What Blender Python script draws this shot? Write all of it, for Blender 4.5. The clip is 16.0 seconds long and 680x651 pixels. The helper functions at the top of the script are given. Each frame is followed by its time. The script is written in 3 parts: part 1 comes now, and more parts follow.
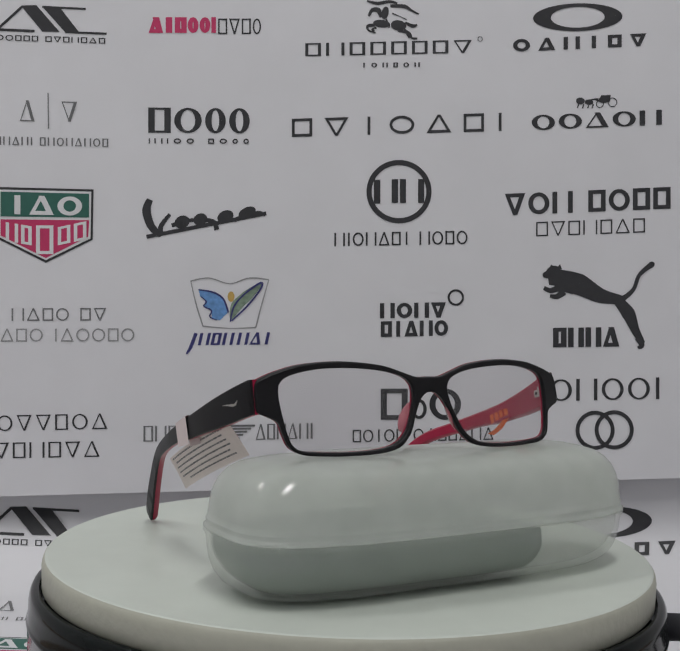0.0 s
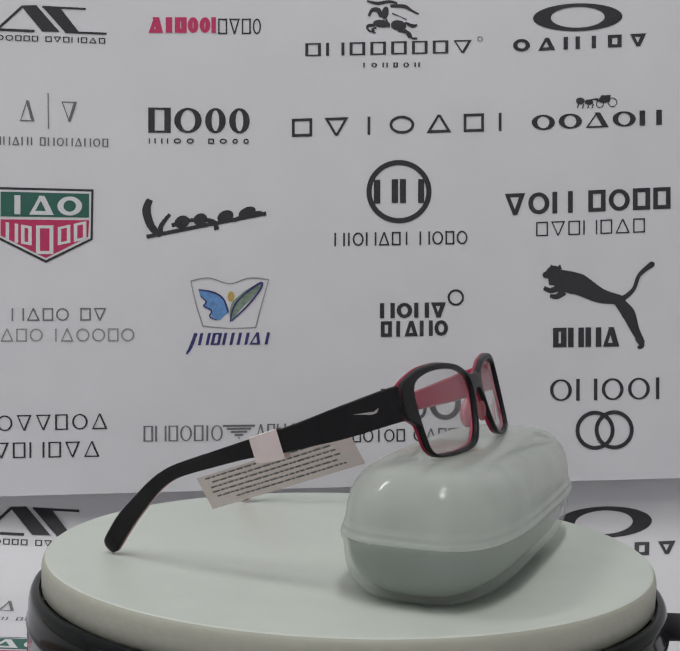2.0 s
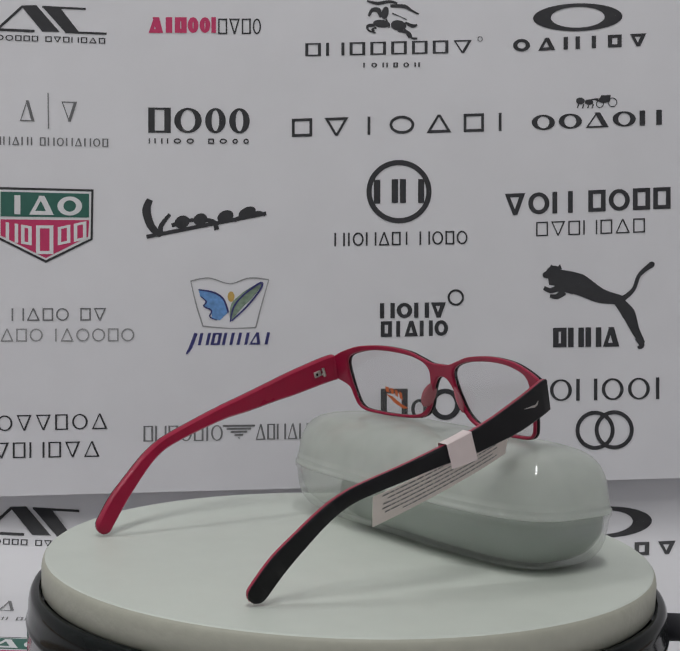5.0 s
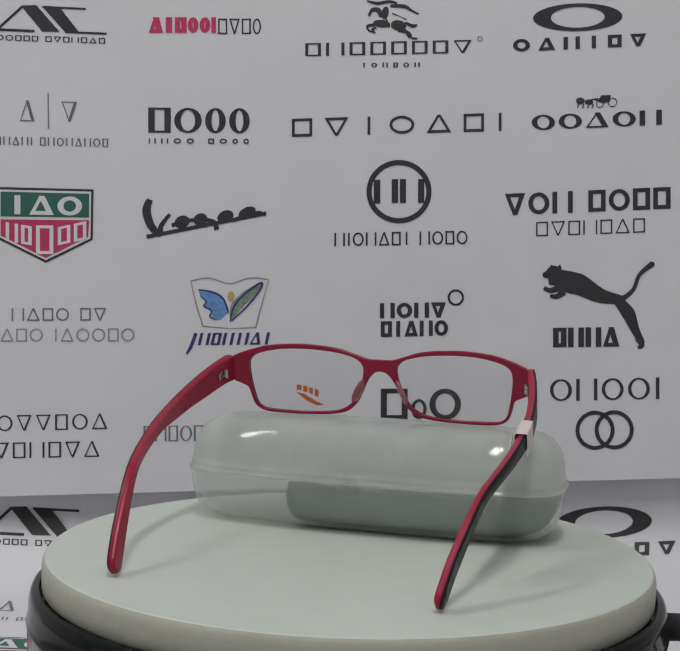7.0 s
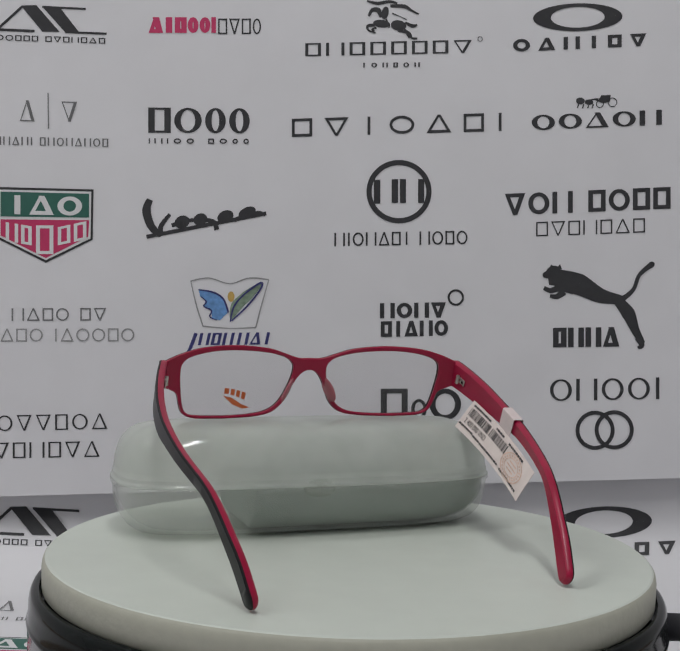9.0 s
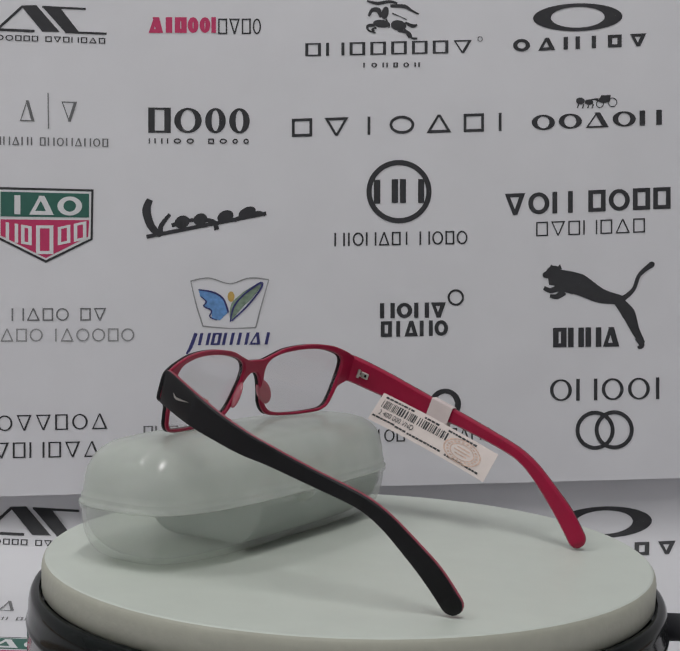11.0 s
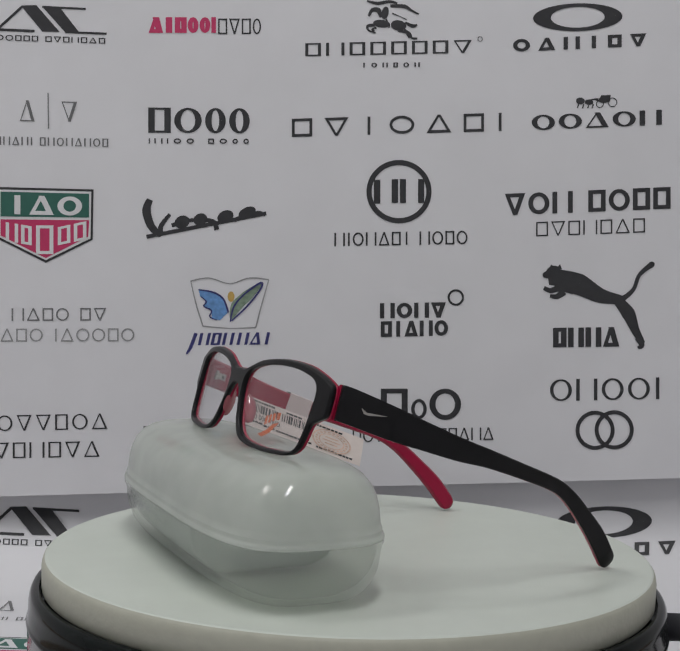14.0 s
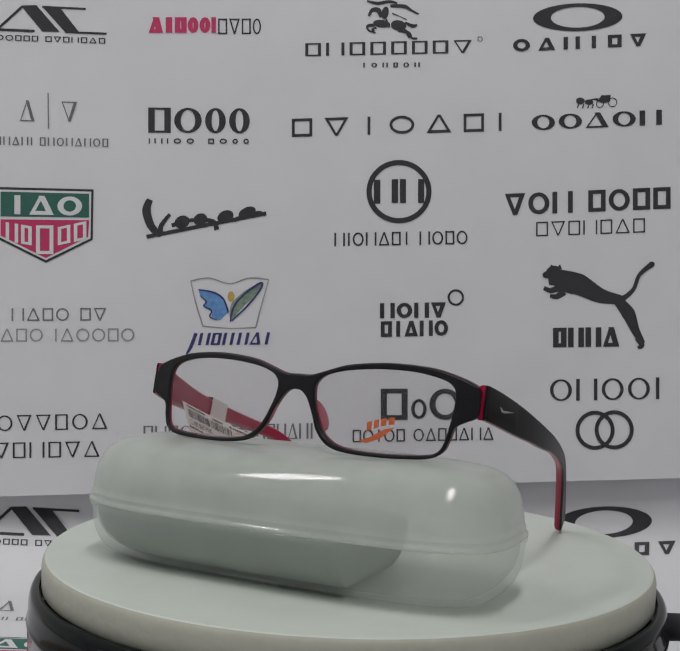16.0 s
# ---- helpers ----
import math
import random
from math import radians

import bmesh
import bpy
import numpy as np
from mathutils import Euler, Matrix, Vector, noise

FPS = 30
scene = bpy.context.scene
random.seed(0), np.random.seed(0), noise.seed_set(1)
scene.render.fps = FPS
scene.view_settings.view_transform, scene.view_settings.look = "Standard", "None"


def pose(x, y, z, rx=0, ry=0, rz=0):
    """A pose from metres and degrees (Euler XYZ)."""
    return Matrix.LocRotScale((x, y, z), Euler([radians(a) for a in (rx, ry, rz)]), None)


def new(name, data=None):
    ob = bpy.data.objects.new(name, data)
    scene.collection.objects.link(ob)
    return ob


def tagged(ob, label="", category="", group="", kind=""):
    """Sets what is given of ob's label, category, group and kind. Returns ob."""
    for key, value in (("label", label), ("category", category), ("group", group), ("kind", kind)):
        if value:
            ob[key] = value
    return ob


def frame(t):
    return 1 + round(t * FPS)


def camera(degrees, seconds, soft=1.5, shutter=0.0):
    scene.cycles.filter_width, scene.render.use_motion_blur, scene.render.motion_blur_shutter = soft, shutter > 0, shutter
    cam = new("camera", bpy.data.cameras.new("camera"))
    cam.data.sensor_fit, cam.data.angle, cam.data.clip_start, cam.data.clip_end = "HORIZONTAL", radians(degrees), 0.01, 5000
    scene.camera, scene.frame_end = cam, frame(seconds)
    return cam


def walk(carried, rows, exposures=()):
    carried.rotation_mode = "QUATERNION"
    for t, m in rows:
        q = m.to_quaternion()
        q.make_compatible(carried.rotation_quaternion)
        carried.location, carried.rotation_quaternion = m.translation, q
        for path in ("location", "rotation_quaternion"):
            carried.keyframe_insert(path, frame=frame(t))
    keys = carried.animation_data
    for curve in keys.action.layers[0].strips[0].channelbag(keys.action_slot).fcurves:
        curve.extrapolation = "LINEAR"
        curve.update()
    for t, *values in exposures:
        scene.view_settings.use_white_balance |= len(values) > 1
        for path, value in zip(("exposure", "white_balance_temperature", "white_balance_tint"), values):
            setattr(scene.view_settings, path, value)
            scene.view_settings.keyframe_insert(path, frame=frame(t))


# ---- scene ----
cam = camera(32.89, 16.0, soft=1.5)
CAM_AXES = ((0.9994914, 0.0142487, 0.0285301), (-0.0290460, 0.0374197, 0.9988774), (0.0131651, -0.9991981, 0.0378145))
EYE = Vector((0.0, -0.48717, 0.11272))


def standing_camera():
    right, up, back = (Vector(a) for a in CAM_AXES)
    m = Matrix((right, up, back)).transposed().to_4x4()
    m.translation = EYE
    return m


# the picture brightens a little for a second and a half
BRIGHTER = ((0, 0.0), (1.4, 0.0), (2.0, 0.12), (2.5, 0.09), (3.0, 0.07), (3.5, 0.0), (16, 0.0))
walk(cam, [(0, standing_camera()), (16, standing_camera())], exposures=[(t, stops, 6500, 10) for t, stops in BRIGHTER])

# ---- world and lamps ----
world = bpy.data.worlds.new("world")
scene.world = world
world.use_nodes = True
world.node_tree.nodes["Background"].inputs[0].default_value = (0.75, 0.85, 1.0, 1)
world.node_tree.nodes["Background"].inputs[1].default_value = 0.1


def tube_lamp(x, y, z, length, width, watts, turn, colour):
    data = bpy.data.lights.new("ceiling_tube", "AREA")
    data.shape, data.size, data.size_y, data.energy, data.color = "RECTANGLE", length, width, watts, colour
    ob = new("ceiling_tube", data)
    ob.matrix_basis = pose(x, y, z, 0, 0, turn)
    return ob


tube_lamp(-1.10, -0.20, 1.55, 1.0, 0.14, 6.8, 40, (0.98, 0.98, 0.975))
tube_lamp(0.06, -0.75, 1.55, 1.0, 0.14, 11.1, 80, (0.98, 0.98, 0.975))


# ---- materials ----
def material(name, colour, rough=0.5, metal=0.0, vary=0.06, size=200.0, bump=0.0, fine=1500.0, coat=0.0, sheen=0.5, deep=0.0003):
    m = bpy.data.materials.new(name)
    m.use_nodes = True
    n, l = m.node_tree.nodes, m.node_tree.links
    b = n["Principled BSDF"]
    b.inputs["Roughness"].default_value, b.inputs["Metallic"].default_value = rough, metal
    b.inputs["Coat Weight"].default_value = coat
    b.inputs["Coat Roughness"].default_value = 0.08
    b.inputs["Specular IOR Level"].default_value = sheen
    co = n.new("ShaderNodeTexCoord")
    big, small = n.new("ShaderNodeTexNoise"), n.new("ShaderNodeTexNoise")
    big.inputs["Scale"].default_value, small.inputs["Scale"].default_value = size * 0.12, size
    big.inputs["Detail"].default_value = 4
    add = n.new("ShaderNodeMath")
    add.operation = "ADD"
    l.new(co.outputs["Object"], big.inputs["Vector"])
    l.new(co.outputs["Object"], small.inputs["Vector"])
    l.new(big.outputs["Fac"], add.inputs[0])
    l.new(small.outputs["Fac"], add.inputs[1])
    ramp = n.new("ShaderNodeMapRange")
    ramp.inputs["From Min"].default_value, ramp.inputs["From Max"].default_value = 0.6, 1.4
    ramp.inputs["To Min"].default_value, ramp.inputs["To Max"].default_value = 1 - vary, 1 + vary
    l.new(add.outputs[0], ramp.inputs["Value"])
    mul = n.new("ShaderNodeVectorMath")
    mul.operation = "SCALE"
    mul.inputs[0].default_value = colour
    l.new(ramp.outputs[0], mul.inputs["Scale"])
    l.new(mul.outputs[0], b.inputs["Base Color"])
    r2 = n.new("ShaderNodeMapRange")
    r2.inputs["From Min"].default_value, r2.inputs["From Max"].default_value = 0.3, 0.7
    r2.inputs["To Min"].default_value, r2.inputs["To Max"].default_value = max(0.02, rough * 0.85), min(1, rough * 1.15)
    l.new(big.outputs["Fac"], r2.inputs["Value"])
    l.new(r2.outputs[0], b.inputs["Roughness"])
    if bump:
        grain = n.new("ShaderNodeTexNoise")
        grain.inputs["Scale"].default_value = fine
        l.new(co.outputs["Object"], grain.inputs["Vector"])
        bm_ = n.new("ShaderNodeBump")
        bm_.inputs["Strength"].default_value, bm_.inputs["Distance"].default_value = bump, deep
        l.new(grain.outputs["Fac"], bm_.inputs["Height"])
        l.new(bm_.outputs[0], b.inputs["Normal"])
    return m


def clear_material(name, tint, rough):
    m = bpy.data.materials.new(name)
    m.use_nodes = True
    n, l = m.node_tree.nodes, m.node_tree.links
    n.remove(n["Principled BSDF"])
    see, gloss, mix, fr = (n.new(k) for k in ("ShaderNodeBsdfTransparent", "ShaderNodeBsdfGlossy", "ShaderNodeMixShader", "ShaderNodeLayerWeight"))
    power = n.new("ShaderNodeMath")
    power.operation = "POWER"
    power.inputs[1].default_value = 3.0
    spread = n.new("ShaderNodeMapRange")
    spread.inputs["To Min"].default_value, spread.inputs["To Max"].default_value = 0.03, 0.45
    see.inputs[0].default_value = (*tint, 1)
    gloss.inputs["Roughness"].default_value = rough
    fr.inputs["Blend"].default_value = 0.5
    l.new(fr.outputs["Facing"], power.inputs[0])
    l.new(power.outputs[0], spread.inputs["Value"])
    l.new(spread.outputs[0], mix.inputs[0])
    l.new(see.outputs[0], mix.inputs[1])
    l.new(gloss.outputs[0], mix.inputs[2])
    l.new(mix.outputs[0], n["Material Output"].inputs[0])
    return m


def hazy_material(name, milk, rough, haze):
    """Clear plastic with a milky haze: most light passes, some is scattered, and the surface is glossy."""
    m = clear_material(name, (0.985, 0.99, 0.98), rough)
    n, l = m.node_tree.nodes, m.node_tree.links
    see, top = n["Transparent BSDF"], n["Mix Shader"]
    diffuse, through_it, both, body = (n.new(k) for k in ("ShaderNodeBsdfDiffuse", "ShaderNodeBsdfTranslucent", "ShaderNodeMixShader", "ShaderNodeMixShader"))
    co, cloud, amount = (n.new(k) for k in ("ShaderNodeTexCoord", "ShaderNodeTexNoise", "ShaderNodeMapRange"))
    cloud.inputs["Scale"].default_value = 45
    amount.inputs["To Min"].default_value, amount.inputs["To Max"].default_value = haze * 0.8, haze * 1.2
    l.new(co.outputs["Object"], cloud.inputs["Vector"])
    l.new(cloud.outputs["Fac"], amount.inputs["Value"])
    for node in (diffuse, through_it):
        node.inputs["Color"].default_value = (*milk, 1)
    both.inputs[0].default_value = 0.6
    l.new(diffuse.outputs[0], both.inputs[1])
    l.new(through_it.outputs[0], both.inputs[2])
    l.new(amount.outputs[0], body.inputs[0])
    l.new(see.outputs[0], body.inputs[1])
    l.new(both.outputs[0], body.inputs[2])
    l.new(body.outputs[0], top.inputs[1])
    return m


PAPER = material("poster_paper", (0.74, 0.735, 0.76), 0.45, vary=0.03, size=30, bump=0.35, fine=14, deep=0.004)
INK = material("black_ink", (0.030, 0.030, 0.034), 0.5, vary=0.15, size=300)
INK_GREY = material("grey_ink", (0.16, 0.16, 0.165), 0.5, vary=0.15, size=300)
INK_LIGHT = material("light_grey_ink", (0.3, 0.3, 0.305), 0.5, vary=0.15, size=300)
INK_RED = material("crimson_ink", (0.55, 0.035, 0.13), 0.5, vary=0.1, size=300)
INK_GREEN = material("green_ink", (0.03, 0.13, 0.10), 0.5, vary=0.1, size=300)
INK_WHITE = material("white_ink", (0.72, 0.72, 0.73), 0.5, vary=0.05, size=300)
INK_NAVY = material("navy_ink", (0.035, 0.035, 0.16), 0.5, vary=0.15, size=300)
INK_BLUE = material("blue_ink", (0.13, 0.29, 0.58), 0.5, vary=0.3, size=400)
INK_LEAF = material("leaf_ink", (0.22, 0.30, 0.22), 0.5, vary=0.4, size=400)
INK_OCHRE = material("ochre_ink", (0.55, 0.36, 0.10), 0.5, vary=0.2, size=400)
WALL = material("wall_paint", (0.80, 0.80, 0.81), 0.7, vary=0.06, size=12, bump=0.2, fine=200)
WOOD = material("table_wood", (0.25, 0.16, 0.09), 0.5, vary=0.3, size=40, bump=0.1)
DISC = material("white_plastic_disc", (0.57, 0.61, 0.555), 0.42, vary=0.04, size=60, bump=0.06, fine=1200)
# the rim's olive tint, darkened to put the side's shade into the colour
RIM_SHADED = material("disc_rim_plastic_shaded", (0.42, 0.42, 0.35), 0.55, vary=0.05, size=220, bump=0.5, fine=300, deep=0.0004)
BASE = material("black_gloss_plastic", (0.006, 0.008, 0.008), 0.1, vary=0.2, size=150, sheen=0.11)
RUBBER = material("black_cable_rubber", (0.02, 0.02, 0.025), 0.6, vary=0.2, size=300, bump=0.2)
SHELL = hazy_material("hazy_case_plastic", (0.80, 0.83, 0.79), 0.05, 0.17)
LID = hazy_material("hazy_lid_plastic", (0.82, 0.85, 0.81), 0.045, 0.57)
CLOTH = material("grey_cloth", (0.32, 0.355, 0.34), 0.9, vary=0.12, size=120, bump=0.4, fine=2500, sheen=0.1)
ACETATE = material("black_acetate", (0.011, 0.0105, 0.012), 0.38, vary=0.2, size=200, sheen=0.18)
CRIMSON = material("crimson_acetate", (0.33, 0.006, 0.042), 0.32, vary=0.12, size=150, coat=0.1, sheen=0.3)
PINK = material("clear_pink_acetate", (0.42, 0.11, 0.14), 0.2, vary=0.1, size=200, coat=0.4)
STEEL = material("steel", (0.5, 0.48, 0.45), 0.35, metal=1.0, vary=0.1)
LABEL = material("tag_paper", (0.74, 0.655, 0.62), 0.55, vary=0.05, size=200, bump=0.1)
TAPE = material("tag_band", (0.68, 0.58, 0.57), 0.4, vary=0.05, size=200)
ORANGE = material("orange_decal", (0.66, 0.14, 0.035), 0.45, vary=0.1, size=300)
STAMP = material("stamp_ink", (0.66, 0.47, 0.38), 0.6, vary=0.35, size=900)
LENS = clear_material("demo_lens", (0.96, 0.955, 0.96), 0.03)


# ---- mesh helpers ----
def part(name, bm, mat, parent=None, label="", smooth=False, second=None, crisp=0):
    me = bpy.data.meshes.new(name)
    bm.to_mesh(me)
    bm.free()
    me.materials.append(mat)
    if second:
        me.materials.append(second)
    if smooth:
        me.polygons.foreach_set("use_smooth", [True] * len(me.polygons))
    if crisp:
        me.set_sharp_from_angle(angle=radians(crisp))
    ob = new(name, me)
    ob.parent = parent
    return tagged(ob, label) if label else ob


def thing(name, label, category, group="", kind=""):
    return tagged(new(name), label, category, group, kind)


def slab(x0, x1, y0, y1, z0, z1, bevel=0.0):
    bm = bmesh.new()
    bmesh.ops.create_cube(bm, size=1, matrix=Matrix.Translation(((x0 + x1) / 2, (y0 + y1) / 2, (z0 + z1) / 2)) @ Matrix.Diagonal((x1 - x0, y1 - y0, z1 - z0, 1)))
    if bevel:
        bmesh.ops.bevel(bm, geom=bm.edges[:], offset=bevel, segments=2, affect="EDGES")
    return bm


def turned(profile, n=128):
    """A body of revolution about z from (radius, height) pairs."""
    bm = bmesh.new()
    loops = []
    for r, z in profile:
        if r <= 0:
            loops.append([bm.verts.new((0, 0, z))])
        else:
            loops.append([bm.verts.new((r * math.cos(a), r * math.sin(a), z)) for a in np.linspace(0, 2 * math.pi, n, endpoint=False)])
    for a, b in zip(loops, loops[1:]):
        for i in range(n):
            j = (i + 1) % n
            if len(a) == 1:
                bm.faces.new((a[0], b[j], b[i]))
            elif len(b) == 1:
                bm.faces.new((a[i], a[j], b[0]))
            else:
                bm.faces.new((a[i], a[j], b[j], b[i]))
    bmesh.ops.recalc_face_normals(bm, faces=bm.faces)
    return bm


def spline(points, per=8, closed=True):
    """Catmull-Rom through the points."""
    p = [np.array(q, float) for q in points]
    n, out = len(p), []
    for i in range(n if closed else n - 1):
        a, b, c, d = (p[(i + k) % n] if closed else p[min(max(i + k, 0), n - 1)] for k in (-1, 0, 1, 2))
        for t in np.arange(per) / per:
            out.append(0.5 * (2 * b + (c - a) * t + (2 * a - 5 * b + 4 * c - d) * t * t + (3 * b - a - 3 * c + d) * t ** 3))
    if not closed:
        out.append(p[-1])
    return np.array(out)


# ---- room ----
TABLE_Z = -0.0910
room = (("floor", -1.6, 1.6, -2.4, 0.9, -0.88, -0.83), ("ceiling", -1.6, 1.6, -2.4, 0.9, 1.7, 1.75),
        ("wall_north", -1.6, 1.6, 0.36, 0.46, -0.83, 1.7), ("wall_south", -1.6, 1.6, -2.5, -2.4, -0.83, 1.7),
        ("wall_west", -1.7, -1.6, -2.4, 0.9, -0.83, 1.7), ("wall_east", 1.6, 1.7, -2.4, 0.9, -0.83, 1.7))
for name, *ext in room:
    tagged(part(name, slab(*ext), WALL), "plain painted " + name.split("_")[0], name.split("_")[0], kind="structure")
table = thing("table", "plain wooden table under the printed sheets", "table")
part("tabletop", slab(-0.7, 0.7, -0.42, 0.355, TABLE_Z - 0.03, TABLE_Z - 0.0006, 0.003), WOOD, table)
for x in (-0.66, 0.66):
    for y in (-0.38, 0.31):
        part("leg", slab(x - 0.025, x + 0.025, y - 0.025, y + 0.025, -0.83, TABLE_Z - 0.03, 0.002), WOOD, table)

# ---- printed sheets ----
STEP = 0.00027673  # one step of the print's layout grid, in metres


class Print:
    """Flat printed shapes on the layout grid (x to the right, y down), laid on a sheet by the function place."""

    def __init__(self, sheet, place):
        self.sheet, self.place, self.bm = sheet, place, bmesh.new()

    def poly(self, pts):
        pts = [(float(x), float(y)) for x, y in pts]
        area = sum(a[0] * b[1] - b[0] * a[1] for a, b in zip(pts, pts[1:] + pts[:1]))
        if area > 0:
            pts.reverse()
        up = self.lift + 4e-7 * len(self.bm.faces)
        self.bm.faces.new([self.bm.verts.new(self.place(x, y, up)) for x, y in pts])

    lift = 0.0003

    def ring(self, cx, cy, rx, ry, wx, wy=None, n=48, turn=0.0):
        wy = wy or wx
        c, s = math.cos(radians(turn)), math.sin(radians(turn))
        for i in range(n):
            q = []
            for a, k in ((i, 0), (i + 1, 0), (i + 1, 1), (i, 1)):
                a = 2 * math.pi * a / n
                x, y = (rx - wx * k) * math.cos(a), (ry - wy * k) * math.sin(a)
                q.append((cx + c * x - s * y, cy + s * x + c * y))
            self.poly(q)

    def disc(self, cx, cy, rx, ry, turn=0.0, n=24):
        c, s = math.cos(radians(turn)), math.sin(radians(turn))
        pts = [(rx * math.cos(2 * math.pi * i / n), ry * math.sin(2 * math.pi * i / n)) for i in range(n)]
        self.poly([(cx + c * x - s * y, cy + s * x + c * y) for x, y in pts])

    def stroke(self, pts, widths):
        p = spline(pts, 6, closed=False)
        w = np.interp(np.linspace(0, len(pts) - 1, len(p)), range(len(pts)), widths) if len(pts) == len(widths) else np.full(len(p), widths[0])
        d = np.gradient(p, axis=0)
        d /= np.linalg.norm(d, axis=1)[:, None] + 1e-9
        nrm = np.stack([-d[:, 1], d[:, 0]], -1)
        a, b = p + nrm * w[:, None] / 2, p - nrm * w[:, None] / 2
        for i in range(len(p) - 1):
            self.poly((a[i], a[i + 1], b[i + 1], b[i]))

    def bar(self, x0, y0, x1, y1, w):
        d = Vector((x1 - x0, y1 - y0)).normalized() * w / 2
        self.poly(((x0 - d.y, y0 + d.x), (x1 - d.y, y1 + d.x), (x1 + d.y, y1 - d.x), (x0 + d.y, y0 - d.x)))

    def word(self, x0, x1, base0, base1, h, cells, w, gap=0.22, thin=None, lean=0.0):
        """A line of plain shapes: o a ring, s a slim ring, r a frame, n a pair of bars, i and l one bar, t and v hollow wedges, - a space."""
        thin = thin or w
        size = {"o": 1.12, "s": 0.84, "r": 0.92, "n": 1.08, "i": 0.35, "l": 0.75, "t": 1.12, "v": 1.08, "-": 0.5}
        total = sum(size[c] for c in cells) + gap * (len(cells) - 1)
        unit, x = (x1 - x0) / total, x0
        for c in cells:
            cw = size[c] * unit
            y = base0 + (base1 - base0) * (x + cw / 2 - x0) / (x1 - x0)
            slope = (base1 - base0) / (x1 - x0)
            at = lambda u, v: (x + u + v * lean, y + slope * (u - cw / 2) - v)
            k, q = min(w, cw * 0.46), min(thin, h * 0.4)
            if c in "os":
                cx, cy = at(cw / 2, h / 2)
                self.ring(cx, cy, cw / 2, h / 2, k, q, 32)
            elif c in "il":
                k = min(w, cw)
                self.poly((at(cw / 2 - k / 2, 0), at(cw / 2 + k / 2, 0), at(cw / 2 + k / 2, h), at(cw / 2 - k / 2, h)))
            elif c in "tv":
                a, b = (0, h) if c == "t" else (h, 0)
                self.poly((at(0, a), at(q, a), at(cw / 2 + q / 2, b), at(cw / 2 - q / 2, b)))
                self.poly((at(cw - k, a), at(cw, a), at(cw / 2 + k / 2, b), at(cw / 2 - k / 2, b)))
                a2 = q if c == "t" else h - q
                self.poly((at(q, a), at(cw - k, a), at(cw - k, a2), at(q, a2)))
            elif c in "rn":
                for u in (0, cw - k):
                    self.poly((at(u, 0), at(u + k, 0), at(u + k, h), at(u, h)))
                for v in (0, h - q) if c == "r" else ():
                    self.poly((at(k, v), at(cw - k, v), at(cw - k, v + q), at(k, v + q)))
            x += cw + gap * unit

    def done(self, mat, label, name="printed_mark"):
        ob = part(name, self.bm, mat, self.sheet, label)
        self.bm = bmesh.new()
        return ob


